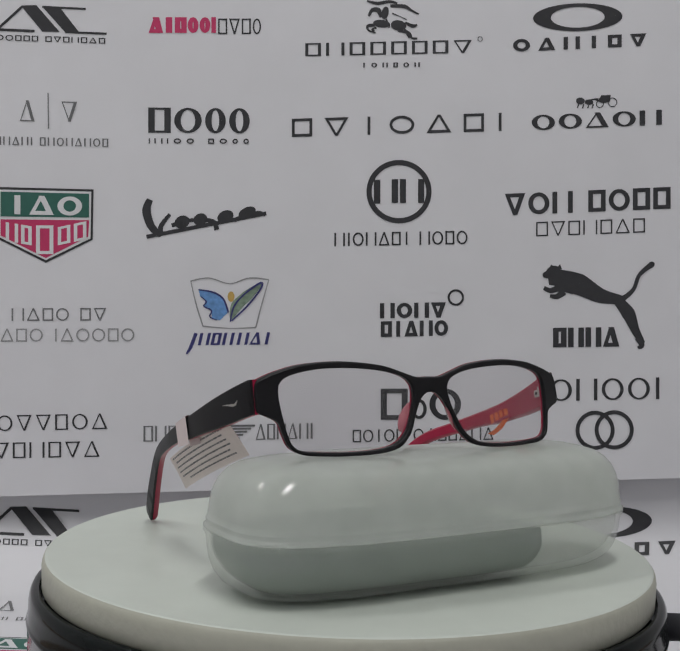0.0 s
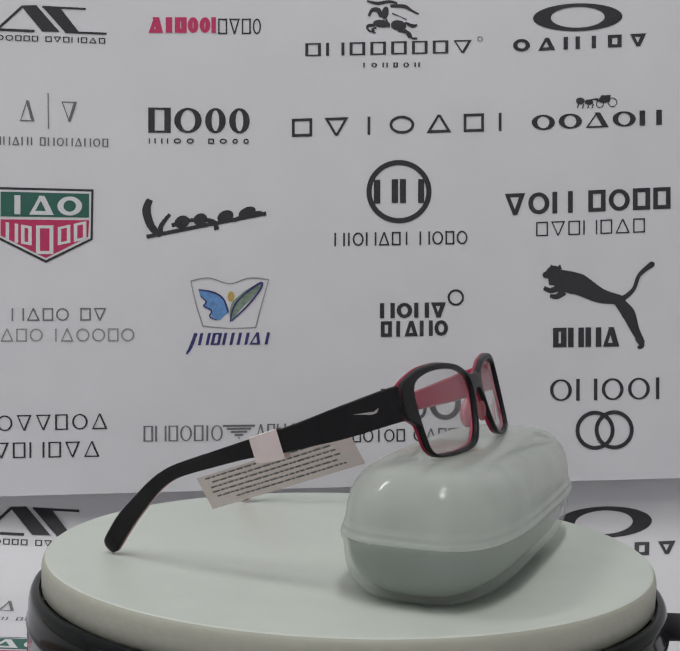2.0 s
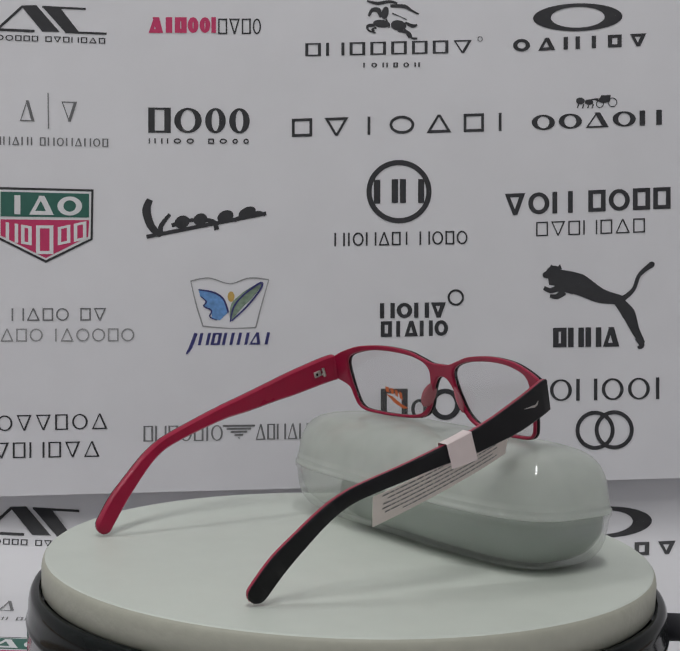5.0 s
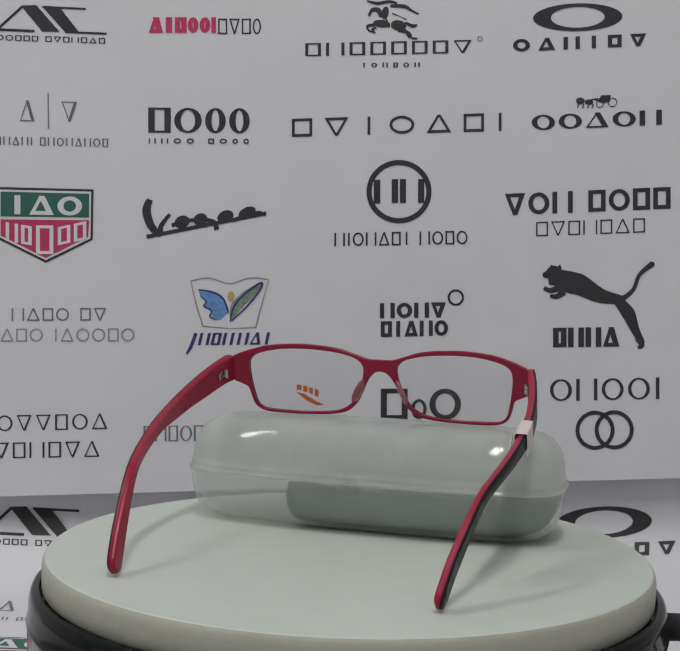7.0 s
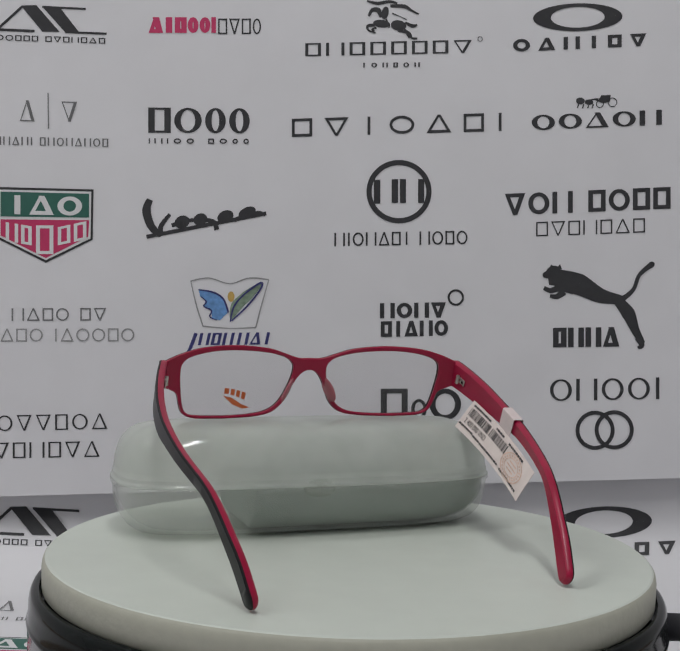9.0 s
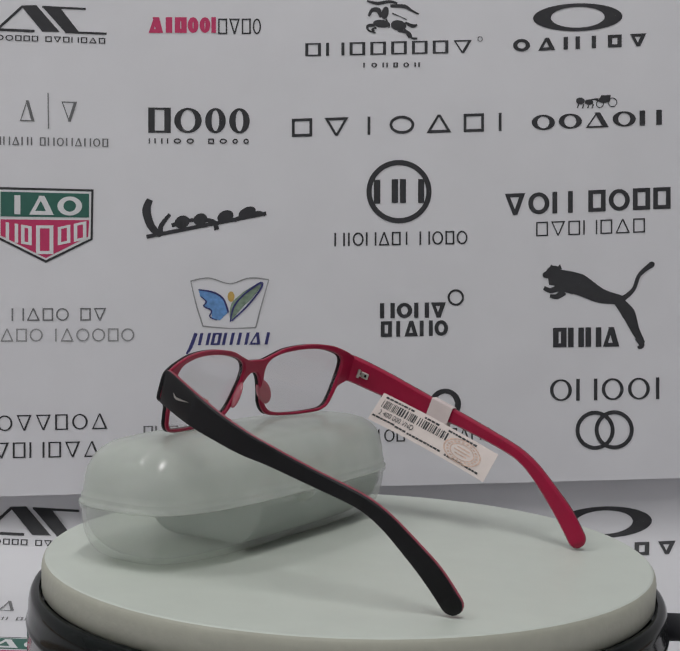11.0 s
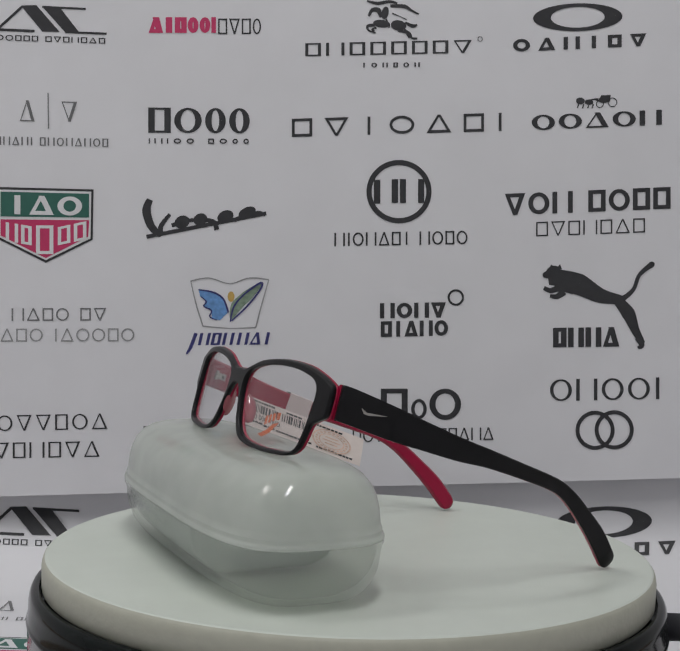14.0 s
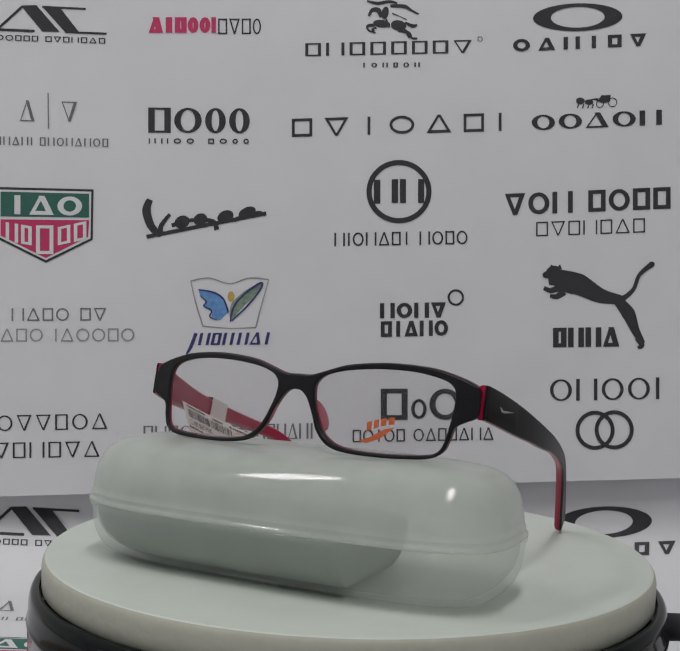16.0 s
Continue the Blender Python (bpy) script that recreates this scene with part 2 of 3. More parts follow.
def rows_top(p):
    """The first three rows of marks, which both sheets show."""
    p.poly(((48, 13), (84, 12), (138, 74), (98, 73)))
    p.poly(((97, 15), (138, 17), (184, 76), (150, 74)))
    p.bar(52, 15, -4, 66, 6)
    p.bar(-30, 67, 80, 72, 6)
    p.bar(98, 16, 198, 21, 5)
    p.bar(150, 74, 246, 78, 5)
    p.word(-32, 243, 92, 101, 13, "toorrr-rvrnrtr", 3, 0.25, 2)
    p.done(INK, "black slanted bars over a row of small blocks")
    p.word(343, 498, 76, 76, 36, "tlrssi", 15, 0.08, 9)
    p.done(INK_RED, "row of bold crimson blocks")
    p.word(503, 602, 79, 79, 36, "rvrs", 3.5, 0.2)
    p.done(INK, "row of thin black blocks")
    p.word(704, 1088, 130, 122, 30, "rnrrrrrv", 7, 0.3, 3.5)
    p.ring(1107, 90, 6, 6, 1.5, n=16)
    p.word(835, 968, 156, 155, 11, "lonron", 3.5, 1.1, 2)
    p.done(INK, "row of black blocks over a smaller row")
    p.stroke(((846, 2), (870, 8), (898, 4), (916, 8)), (4, 8, 7, 5))
    p.stroke(((900, 14), (932, 15), (950, 25), (966, 33)), (7, 9, 5, 3))
    p.stroke(((904, 31), (922, 38), (938, 46)), (3, 2, 2))
    p.disc(888, 30, 8, 15, 12)
    p.stroke(((850, 38), (858, 24), (872, 24), (880, 40)), (5, 9, 12, 9))
    p.disc(880, 55, 20, 9, 6)
    p.disc(919, 59, 18, 12, 10)
    p.stroke(((864, 58), (848, 60), (850, 70), (866, 76)), (8, 6, 4, 4))
    p.stroke(((868, 64), (858, 68), (864, 72)), (6, 4, 3))
    p.stroke(((934, 52), (950, 60), (962, 58)), (5, 9, 4))
    p.stroke(((930, 70), (944, 78), (950, 88), (962, 89)), (10, 7, 5, 5))
    p.stroke(((918, 70), (936, 76), (944, 88)), (8, 5, 4))
    p.bar(890, 44, 898, 64, 4)
    p.done(INK, "small cluster of black ovals and strokes")
    p.ring(1332, 40, 103, 32, 41, 8, 64, -1.5)
    p.word(1183, 1490, 120, 106, 29, "otnlrv", 10, 0.55, 7)
    p.done(INK, "black oval ring over a row of bold blocks")
    p.word(46, 80, 279, 280, 48, "t", 7, 0.1, 2.6)
    p.bar(111, 214, 112, 297, 2.6)
    p.word(142, 178, 280, 281, 46, "v", 7, 0.1, 2.6)
    p.word(-32, 250, 333, 339, 19, "trntni-rnontnor", 3.4, 0.3, 2)
    p.done(INK_GREY, "dark grey slanted strokes over a row of small blocks")
    p.word(342, 576, 306, 308, 58, "ross", 15, 0.14, 5)
    p.word(343, 574, 331, 332, 12, "nnoo-ross", 3, 0.85)
    p.done(INK, "row of large bold black blocks over small ones")
    p.word(673, 1162, 316, 302, 42, "rvlotri", 6.5, 0.55)
    p.done(INK, "row of widely spaced black blocks")
    p.word(1226, 1526, 301, 288, 35, "ooton", 13, 0.18, 4)
    p.disc(1338, 233, 10, 8)
    p.disc(1358, 236, 10, 6)
    p.poly(((1378, 234), (1386, 220), (1408, 219), (1406, 235), (1390, 238)))
    p.bar(1370, 228, 1388, 236, 4)
    for x, y, r in ((1383, 240, 9), (1412, 236, 11)):
        p.ring(x, y, r, r, 2, n=20)
    for x in (1334, 1346, 1358, 1368):
        p.bar(x, 240, x - 3, 250, 3)
    p.bar(1350, 232, 1380, 228, 3)
    p.done(INK, "row of black blocks under a cluster of ovals")
    p.poly(((-8, 431), (216, 437), (214, 553), (106, 606), (-8, 549)))
    p.done(INK, "black shield outline")
    p.lift = 0.0005
    p.poly(((-3, 437), (211, 442), (209, 550), (106, 600), (-3, 546)))
    p.done(INK_WHITE, "white shield")
    p.lift = 0.0007
    p.poly(((2, 442), (206, 447), (206, 502), (2, 499)))
    p.done(INK_GREEN, "green upper field of the shield")
    p.poly(((2, 506), (206, 508), (204, 546), (106, 595), (2, 543)))
    p.done(INK_RED, "crimson lower field of the shield")
    p.lift = 0.0009
    p.word(22, 190, 494, 498, 44, "lto", 14, 0.16, 9)
    p.word(14, 74, 556, 566, 44, "nr", 8, 0.25, 6)
    p.word(84, 124, 586, 586, 66, "r", 9, 0.25, 7)
    p.word(134, 200, 566, 552, 42, "rr", 8, 0.25, 6)
    p.done(INK_WHITE, "white blocks on the shield")
    p.lift = 0.0003


def rows_rest(p):
    p.stroke(((346, 460), (338, 485), (348, 520), (368, 540), (372, 520), (392, 494)), (14, 20, 18, 14, 11, 8))
    for x, y, w, h in ((420, 512, 24, 18), (462, 506, 22, 17), (520, 500, 26, 18), (570, 490, 28, 15)):
        p.disc(x, y, w * 0.75, h * 0.8, -24)
    p.stroke(((396, 520), (440, 508), (490, 510), (500, 530)), (10, 9, 10, 12))
    p.stroke(((540, 508), (560, 500), (596, 492), (612, 496)), (10, 9, 12, 6))
    p.bar(338, 546, 614, 492, 9)
    p.done(INK, "black flowing strokes over a slanted underline")
    p.ring(920, 442, 75, 73, 12, n=64)
    p.word(862, 918, 470, 468, 55, "n", 15, 0.1, 16)
    p.word(922, 978, 468, 468, 55, "n", 14, 0.1, 14)
    p.word(771, 1078, 568, 563, 31, "niontrl-noro", 4, 0.22, 3.5)
    p.done(INK, "black circle with two bold blocks over a thin row")
    p.word(1164, 1546, 497, 481, 50, "von-rorr", 11, 0.16, 9)
    p.done(INK, "row of bold black blocks")
    p.word(1236, 1487, 545, 536, 33, "rvrnrtr", 3.4, 0.24, 3)
    p.done(INK, "row of thin black blocks")
    p.word(27, 245, 740, 739, 29, "ntro-rv", 3.6, 0.24, 3)
    p.done(INK_GREY, "row of thin grey blocks")
    p.word(-34, 310, 788, 787, 30, "ntro-itooro", 3.6, 0.22, 3)
    p.done(INK_LIGHT, "row of thin light grey blocks")
    p.stroke(((440, 648), (482, 641), (530, 654), (575, 641), (620, 645)), (3, 3, 2, 3, 3))
    p.stroke(((440, 648), (452, 700), (468, 752)), (2, 3, 3))
    p.stroke(((468, 752), (530, 757), (590, 755)), (3, 2, 3))
    p.stroke(((620, 645), (604, 700), (590, 755)), (2, 3, 3))
    p.done(INK_LIGHT, "thin grey outline of a box with a wavy top")
    p.poly(((458, 668), (490, 672), (512, 684), (524, 706), (524, 722), (508, 738), (490, 736), (486, 716), (470, 706), (474, 694), (462, 684)))
    p.done(INK_BLUE, "blue wing-like patch")
    p.stroke(((533, 736), (545, 706), (572, 680), (603, 654)), (6, 26, 24, 8))
    p.done(INK_LEAF, "grey-green leaf-like patch")
    p.disc(533, 684, 8, 12)
    p.done(INK_OCHRE, "ochre oval")
    p.lift = 0.0005
    p.stroke(((458, 668), (492, 674), (514, 688), (525, 714), (526, 722)), (3, 4, 4, 4, 2))
    p.stroke(((464, 684), (476, 696), (470, 706), (488, 716), (484, 730), (500, 738)), (2, 3, 3, 3, 3, 2))
    p.stroke(((531, 742), (540, 706), (566, 676), (602, 652), (600, 668), (570, 706), (534, 740)), (3, 4, 4, 5, 4, 4, 3))
    p.done(INK_NAVY, "dark outline strokes")
    p.lift = 0.0003
    p.stroke(((452, 768), (440, 800), (430, 816)), (8, 8, 4))
    p.word(456, 622, 796, 794, 28, "nrilntl", 7, 0.2, 4, 0.22)
    p.done(INK_NAVY, "row of leaning navy blocks")
    p.word(876, 1028, 734, 732, 35, "nonv", 10, 0.14, 8)
    p.word(878, 1033, 777, 774, 36, "rltno", 9, 0.14, 8)
    p.ring(1051, 686, 19, 19, 5, n=32)
    p.done(INK, "two rows of bold black blocks and a small ring")
    p.stroke(((1264, 644), (1290, 642), (1335, 656), (1385, 682), (1440, 692)), (26, 40, 50, 34, 16))
    p.disc(1276, 628, 18, 15, -20)
    p.stroke(((1432, 692), (1460, 668), (1474, 634), (1502, 610)), (13, 9, 9, 13))
    p.disc(1501, 611, 9, 7, -40)
    p.stroke(((1420, 688), (1448, 722), (1464, 760), (1482, 792)), (20, 32, 20, 12))
    p.stroke(((1322, 668), (1292, 664), (1270, 670), (1254, 664)), (22, 16, 12, 9))
    p.stroke(((1300, 672), (1284, 684), (1268, 682)), (18, 12, 8))
    p.poly(((1266, 618), (1271, 610), (1280, 616)))
    p.poly(((1284, 618), (1291, 609), (1296, 622)))
    p.disc(1260, 634, 9, 8)
    p.stroke(((1470, 778), (1480, 796), (1470, 802)), (16, 12, 6))
    p.done(INK, "black leaping silhouette of tapered strokes")
    p.word(1275, 1428, 801, 799, 45, "rnnt", 13, 0.1, 9)
    p.done(INK, "row of heavy black blocks")
    p.word(-46, 248, 995, 989, 36, "rovvrot", 4.6, 0.3, 3)
    p.word(-14, 230, 1057, 1053, 36, "vrnrvt", 4.6, 0.28, 3)
    p.done(INK, "two rows of thin serif-like blocks")
    p.word(331, 514, 1018, 1016, 36, "rnrorio", 4.4, 0.18, 2.4)
    p.word(590, 722, 1014, 1011, 36, "trntni", 4.4, 0.18, 2.4)
    for i in range(5):
        p.bar(514 + i * 9, 982 + i * 7, 588 - i * 9, 981 + i * 7, 4.5)
    p.done(INK_GREY, "thin grey blocks with a striped wedge between")
    p.word(878, 940, 968, 968, 72, "r", 14, 0.1, 11)
    p.word(948, 984, 966, 966, 46, "o", 8, 0.1, 7)
    p.word(990, 1063, 968, 968, 72, "o", 14, 0.1, 11)
    p.word(813, 1138, 1020, 1014, 29, "rolor-otrrtnt", 3.6, 0.2, 3)
    p.done(INK, "bold black blocks over a thin row")
    p.word(1268, 1524, 925, 920, 50, "onooi", 8, 0.22, 4)
    p.ring(1372, 992, 45, 45, 9)
    p.ring(1416, 991, 45, 45, 9)
    p.done(INK, "row of thin blocks over two linked rings")


sheet_up = tagged(new("backdrop"), "white printed paper sheet leaning behind the turntable", "backdrop", kind="structure")
m = standing_camera()
m.translation = EYE - m.col[2].to_3d() * 0.735
sheet_up.matrix_basis = m


def on_upper(x, y, lift=0.0):
    return ((x - 784) * STEP, (750.5 - y) * STEP, lift)


bm = bmesh.new()
NX, NY = 48, 40
grid = {}
for i in range(NX + 1):
    for j in range(NY + 1):
        x = -420 + 2400 * i / NX
        bottom = 1144.5 - 0.0268 * x
        y = -330 + (bottom + 330) * j / NY
        for k in (0, 1):
            grid[i, j, k] = bm.verts.new(on_upper(x, y, -0.0004 * k))
for i in range(NX):
    for j in range(NY):
        bm.faces.new((grid[i, j, 0], grid[i, j + 1, 0], grid[i + 1, j + 1, 0], grid[i + 1, j, 0]))
        bm.faces.new((grid[i, j, 1], grid[i + 1, j, 1], grid[i + 1, j + 1, 1], grid[i, j + 1, 1]))
for i in range(NX):
    bm.faces.new((grid[i, NY, 0], grid[i, NY, 1], grid[i + 1, NY, 1], grid[i + 1, NY, 0]))
part("sheet", bm, PAPER, sheet_up)
upper = Print(sheet_up, on_upper)
rows_top(upper)
rows_rest(upper)

# The second sheet comes out from behind the first and sweeps down onto the table.
SWEEP = spline(((0.276, 0.06), (0.267, 0.02), (0.2625, -0.012), (0.258, -0.0406), (0.2475, -0.0572), (0.232, -0.0735), (0.2165, -0.0862), (0.204, -0.0896), (0.19, -0.0904), (0.15, -0.0905), (0.0, -0.0905), (-0.4, -0.0905)), 10, closed=False)
RUN = np.concatenate([[0], np.cumsum(np.linalg.norm(np.diff(SWEEP, axis=0), axis=1))])
LOW_START, LOW_SHIFT, LOW_SCALE, LOW_TALL, LOW_LEAN = 0.0957, 0.0004, 1.094, 1.16, -0.0300


def on_sweep(x, s, lift=0.0):
    y, z = np.interp(s, RUN, SWEEP[:, 0]), np.interp(s, RUN, SWEEP[:, 1])
    y2, z2 = np.interp(s + 0.002, RUN, SWEEP[:, 0]), np.interp(s + 0.002, RUN, SWEEP[:, 1])
    d = Vector((0, y2 - y, z2 - z)).normalized()
    nrm = Vector((0, d.z, -d.y))
    return (x, y + nrm.y * lift, z + nrm.z * lift)


def on_lower(x, y, lift=0.0):
    return on_sweep((x - 784) * STEP * LOW_SCALE * (1 - 0.00023 * (y - 12)) + LOW_SHIFT, LOW_START + ((y - 12) * LOW_TALL + LOW_LEAN * (x - 784)) * STEP, lift)


sheet_low = tagged(new("backdrop"), "white printed paper sheet curving down onto the table", "backdrop", kind="structure")
bm = bmesh.new()
S = [s for s in RUN]
rows_ = [[bm.verts.new(on_sweep(x, s)) for x in np.linspace(-0.5, 0.5, 21)] for s in S]
for a, b in zip(rows_, rows_[1:]):
    for i in range(20):
        bm.faces.new((a[i], b[i], b[i + 1], a[i + 1]))
part("sheet", bm, PAPER, sheet_low, smooth=True)
rows_top(Print(sheet_low, on_lower))

# ---- turntable ----
turntable = thing("turntable", "round white display turntable on a glossy black base", "turntable")
part("base", turned(((0, -0.0902), (0.124, -0.0902), (0.1285, -0.086), (0.1312, -0.074), (0.1312, -0.058), (0.1300, -0.0574), (0.1300, -0.0560), (0.1314, -0.0553), (0.1316, -0.0450), (0.1302, -0.0446), (0.1302, -0.0432), (0.1316, -0.0428),
                     (0.1318, -0.0365), (0.1304, -0.0361), (0.1304, -0.0347), (0.1318, -0.0343), (0.1321, -0.0262), (0.1324, -0.0257), (0.1325, -0.0250), (0.1322, -0.0243), (0.1318, -0.0236), (0.1316, -0.0170), (0.1312, -0.0145), (0.1304, -0.0127),
                     (0.1296, -0.0121), (0.1286, -0.0119), (0.1276, -0.0121), (0.1272, -0.0128), (0.1270, -0.019), (0.120, -0.0205), (0, -0.0205)), 160), BASE, turntable, "glossy black plastic base with grooves", smooth=True, crisp=32)
disc = part("disc", turned(((0, -0.0185), (0.118, -0.0185), (0.1240, -0.0135), (0.1262, -0.0128), (0.1266, -0.0122), (0.1268, -0.0040), (0.1266, -0.0024), (0.1262, -0.0012), (0.1256, -0.0004), (0.1249, 0.0), (0.120, 0.0), (0, 0.0))), DISC, turntable, "matt white plastic disc", second=RIM_SHADED)
# steep side faces take the olive colour with the shade put in
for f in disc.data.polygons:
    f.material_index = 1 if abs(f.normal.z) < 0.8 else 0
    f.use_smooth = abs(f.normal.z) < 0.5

plug = thing("power_cable", "black power cable plugged into the turntable base", "cable")
bm = bmesh.new()
bmesh.ops.create_cone(bm, cap_ends=True, segments=20, radius1=0.0058, radius2=0.0055, depth=0.034, matrix=pose(0.1480, -0.004, -0.0288, 0, 90, 0))
part("plug", bm, RUBBER, plug, smooth=True)
cable = spline(((0.160, -0.004, -0.0288), (0.178, -0.002, -0.031), (0.205, 0.006, -0.052), (0.225, 0.02, -0.080), (0.26, 0.05, -0.0875), (0.33, 0.09, -0.0881), (0.45, 0.12, -0.0881)), 8, closed=False)


def tube(path, radius, n=10):
    bm = bmesh.new()
    loops = []
    for i, q in enumerate(path):
        d = Vector(path[min(i + 1, len(path) - 1)] - path[max(i - 1, 0)]).normalized()
        a = d.cross(Vector((0, 0, 1))).normalized()
        b = d.cross(a)
        loops.append([bm.verts.new(Vector(q) + radius * (math.cos(t) * a + math.sin(t) * b)) for t in np.linspace(0, 2 * math.pi, n, endpoint=False)])
    for a, b in zip(loops, loops[1:]):
        for i in range(n):
            bm.faces.new((a[i], a[(i + 1) % n], b[(i + 1) % n], b[i]))
    bm.faces.new(loops[0]), bm.faces.new(loops[-1])
    bmesh.ops.recalc_face_normals(bm, faces=bm.faces)
    return bm


part("cord", tube(cable, 0.0022), RUBBER, plug, smooth=True)

# ---- spectacle case ----
TURN, SPOT = 33.1, (0.0213, -0.0294)  # how the spectacles stand on the disc at the start
CASE_TURN, CASE_AT = 31.9, (0.0296, -0.0417)


def set_down(at, turn):
    """From a thing's own space into the disc's."""
    return pose(at[0], at[1], 0, 0, 0, turn)


def case_loop(d, z, a=0.0882, b=0.0335, n=96, e=3.6):
    out = []
    for t in np.linspace(0, 2 * math.pi, n, endpoint=False):
        c, s = math.cos(t), math.sin(t)
        out.append((math.copysign(abs(c) ** (2 / e), c) * (a - d), math.copysign(abs(s) ** (2 / e), s) * (b - d), z))
    return out


def lofted(rings, m, cap0=True, cap1=True):
    bm = bmesh.new()
    loops = [[bm.verts.new(m @ Vector(q)) for q in r] for r in rings]
    n = len(loops[0])
    for a, b in zip(loops, loops[1:]):
        for i in range(n):
            bm.faces.new((a[i], a[(i + 1) % n], b[(i + 1) % n], b[i]))
    if cap0:
        bm.faces.new(loops[0])
    if cap1:
        bm.faces.new(loops[-1])
    bmesh.ops.recalc_face_normals(bm, faces=bm.faces)
    return bm


case = thing("spectacle_case", "closed hazy clear plastic spectacle case on the disc", "spectacle case")
cm = set_down(CASE_AT, CASE_TURN)
# each shell runs down its outer side, round its rim and back along its inner side
low_out = [(20, 0.0002), (16, 0.0006), (9.4, 0.0017), (5.5, 0.0041), (2.9, 0.0076), (1.4, 0.0116), (0.7, 0.0155), (0.35, 0.0190), (0.1, 0.0209), (-0.35, 0.0213), (-0.65, 0.0218), (-0.65, 0.0224), (-0.35, 0.0228)]
low_in = [(1.8, 0.0228), (1.9, 0.0190), (2.3, 0.0157), (3.5, 0.0122), (5.6, 0.0088), (8.6, 0.0058), (12.4, 0.0034), (16.6, 0.0021), (20, 0.0017)]
top_in = [(32.4, 0.0472), (25, 0.0471), (19.8, 0.0468), (15.2, 0.0462), (11.0, 0.0450), (7.8, 0.0430), (5.4, 0.0402), (3.8, 0.0368), (2.8, 0.0327), (2.4, 0.0290), (2.2, 0.0262), (1.8, 0.0229)]
top_out = [(-0.3, 0.0229), (-0.7, 0.0233), (-0.65, 0.0240), (-0.1, 0.0244), (0.25, 0.0252), (0.1, 0.0262), (0.2, 0.0267), (0.6, 0.0271), (0.8, 0.0290), (1.2, 0.0330), (2.2, 0.0374), (3.9, 0.0411), (6.5, 0.0442), (10.0, 0.0464), (14.5, 0.0477), (19.5, 0.0483), (25, 0.0486), (32.5, 0.0487)]
part("body", lofted([case_loop(d / 1000, z) for d, z in low_out + low_in], cm), SHELL, case, "hazy clear lower shell", smooth=True)
part("lid", lofted([case_loop(d / 1000, z) for d, z in top_in + top_out], cm), LID, case, "domed glossy clear lid", smooth=True)
bm = bmesh.new()
bmesh.ops.create_uvsphere(bm, u_segments=24, v_segments=12, radius=1, matrix=cm @ Matrix.Translation((0.004, 0.0328, 0.0225)) @ Matrix.Diagonal((0.0075, 0.0015, 0.0042, 1)))
part("latch", bm, SHELL, case, "small rounded thumb tab", smooth=True)

# ---- folded cloth inside the case ----
CLOTH_END = 0.033
cloth = thing("cleaning_cloth", "folded grey cloth lying inside the clear case", "cloth")


def cloth_loop(d, z, back):
    """Follows the case's inside, but stops short of one end."""
    out = []
    for x, y, h in case_loop(d / 1000, z):
        wave = 0.00015 * math.sin(9 * x / 0.03 + 40 * z / 0.03) * (1 if z > 0.006 else 0)
        out.append((min(x, CLOTH_END - back / 1000 + 2 * wave), y * (1 + wave * 12), h + wave * (1 if z > 0.03 else 0)))
    return out


folds = [(20.5, 0.0020, 5), (16.9, 0.0024, 2.5), (12.8, 0.0038, 1), (9.0, 0.0062, 0.4), (6.0, 0.0093, 0.1), (3.9, 0.0127, 0), (2.8, 0.0162, 0.2), (2.5, 0.0190, 0.5), (2.7, 0.0210, 0.9), (4.2, 0.0221, 1.8), (9.0, 0.0226, 4), (16, 0.0228, 8), (26, 0.0229, 18)]
part("cloth", lofted([cloth_loop(*q) for q in folds], cm), CLOTH, cloth, smooth=True)

# ---- spectacles ----
spectacles = thing("spectacles", "black and crimson acetate spectacles propped on the case", "spectacles")
gm = set_down(SPOT, TURN)
OUTER = ((0.0, 78.3), (5.8, 78.4), (12.6, 80.5), (21.4, 83.0), (36.9, 84.3), (51.5, 83.4), (60.2, 81.4), (67.5, 78.7), (70.9, 76.2), (71.5, 70.2), (70.9, 66.2), (67.0, 64.3), (63.7, 62.3), (62.3, 57.7), (60.4, 53.5), (55.8, 51.0), (46.6, 50.3), (35.9, 50.2), (24.3, 50.8), (16.5, 52.8), (11.3, 57.7), (8.7, 63.2), (5.8, 68.8), (2.9, 71.8), (0.0, 72.5))
OPENING = ((8.6, 75.4), (12.3, 78.5), (20.9, 80.7), (33.8, 81.8), (46.4, 81.5), (56.7, 79.5), (61.4, 76.9), (62.7, 72.6), (61.9, 64.1), (60.4, 56.7), (58.4, 53.6), (54.6, 52.3), (45.3, 51.7), (36.0, 51.6), (25.2, 52.3), (18.2, 54.2), (13.3, 58.4), (9.7, 66.0), (8.2, 71.5))


def rise(x, z):
    """How far back the curved and tilted front lies at a place on it, in millimetres."""
    return -17.8 + 0.00178 * x * x + 0.278 * (z - 65) - 0.0176 * x


def front_point(x, z, back):
    return gm @ Vector(((x - 0.8) / 1000, (rise(x, z) + back) / 1000, (z - 1.2) / 1000))


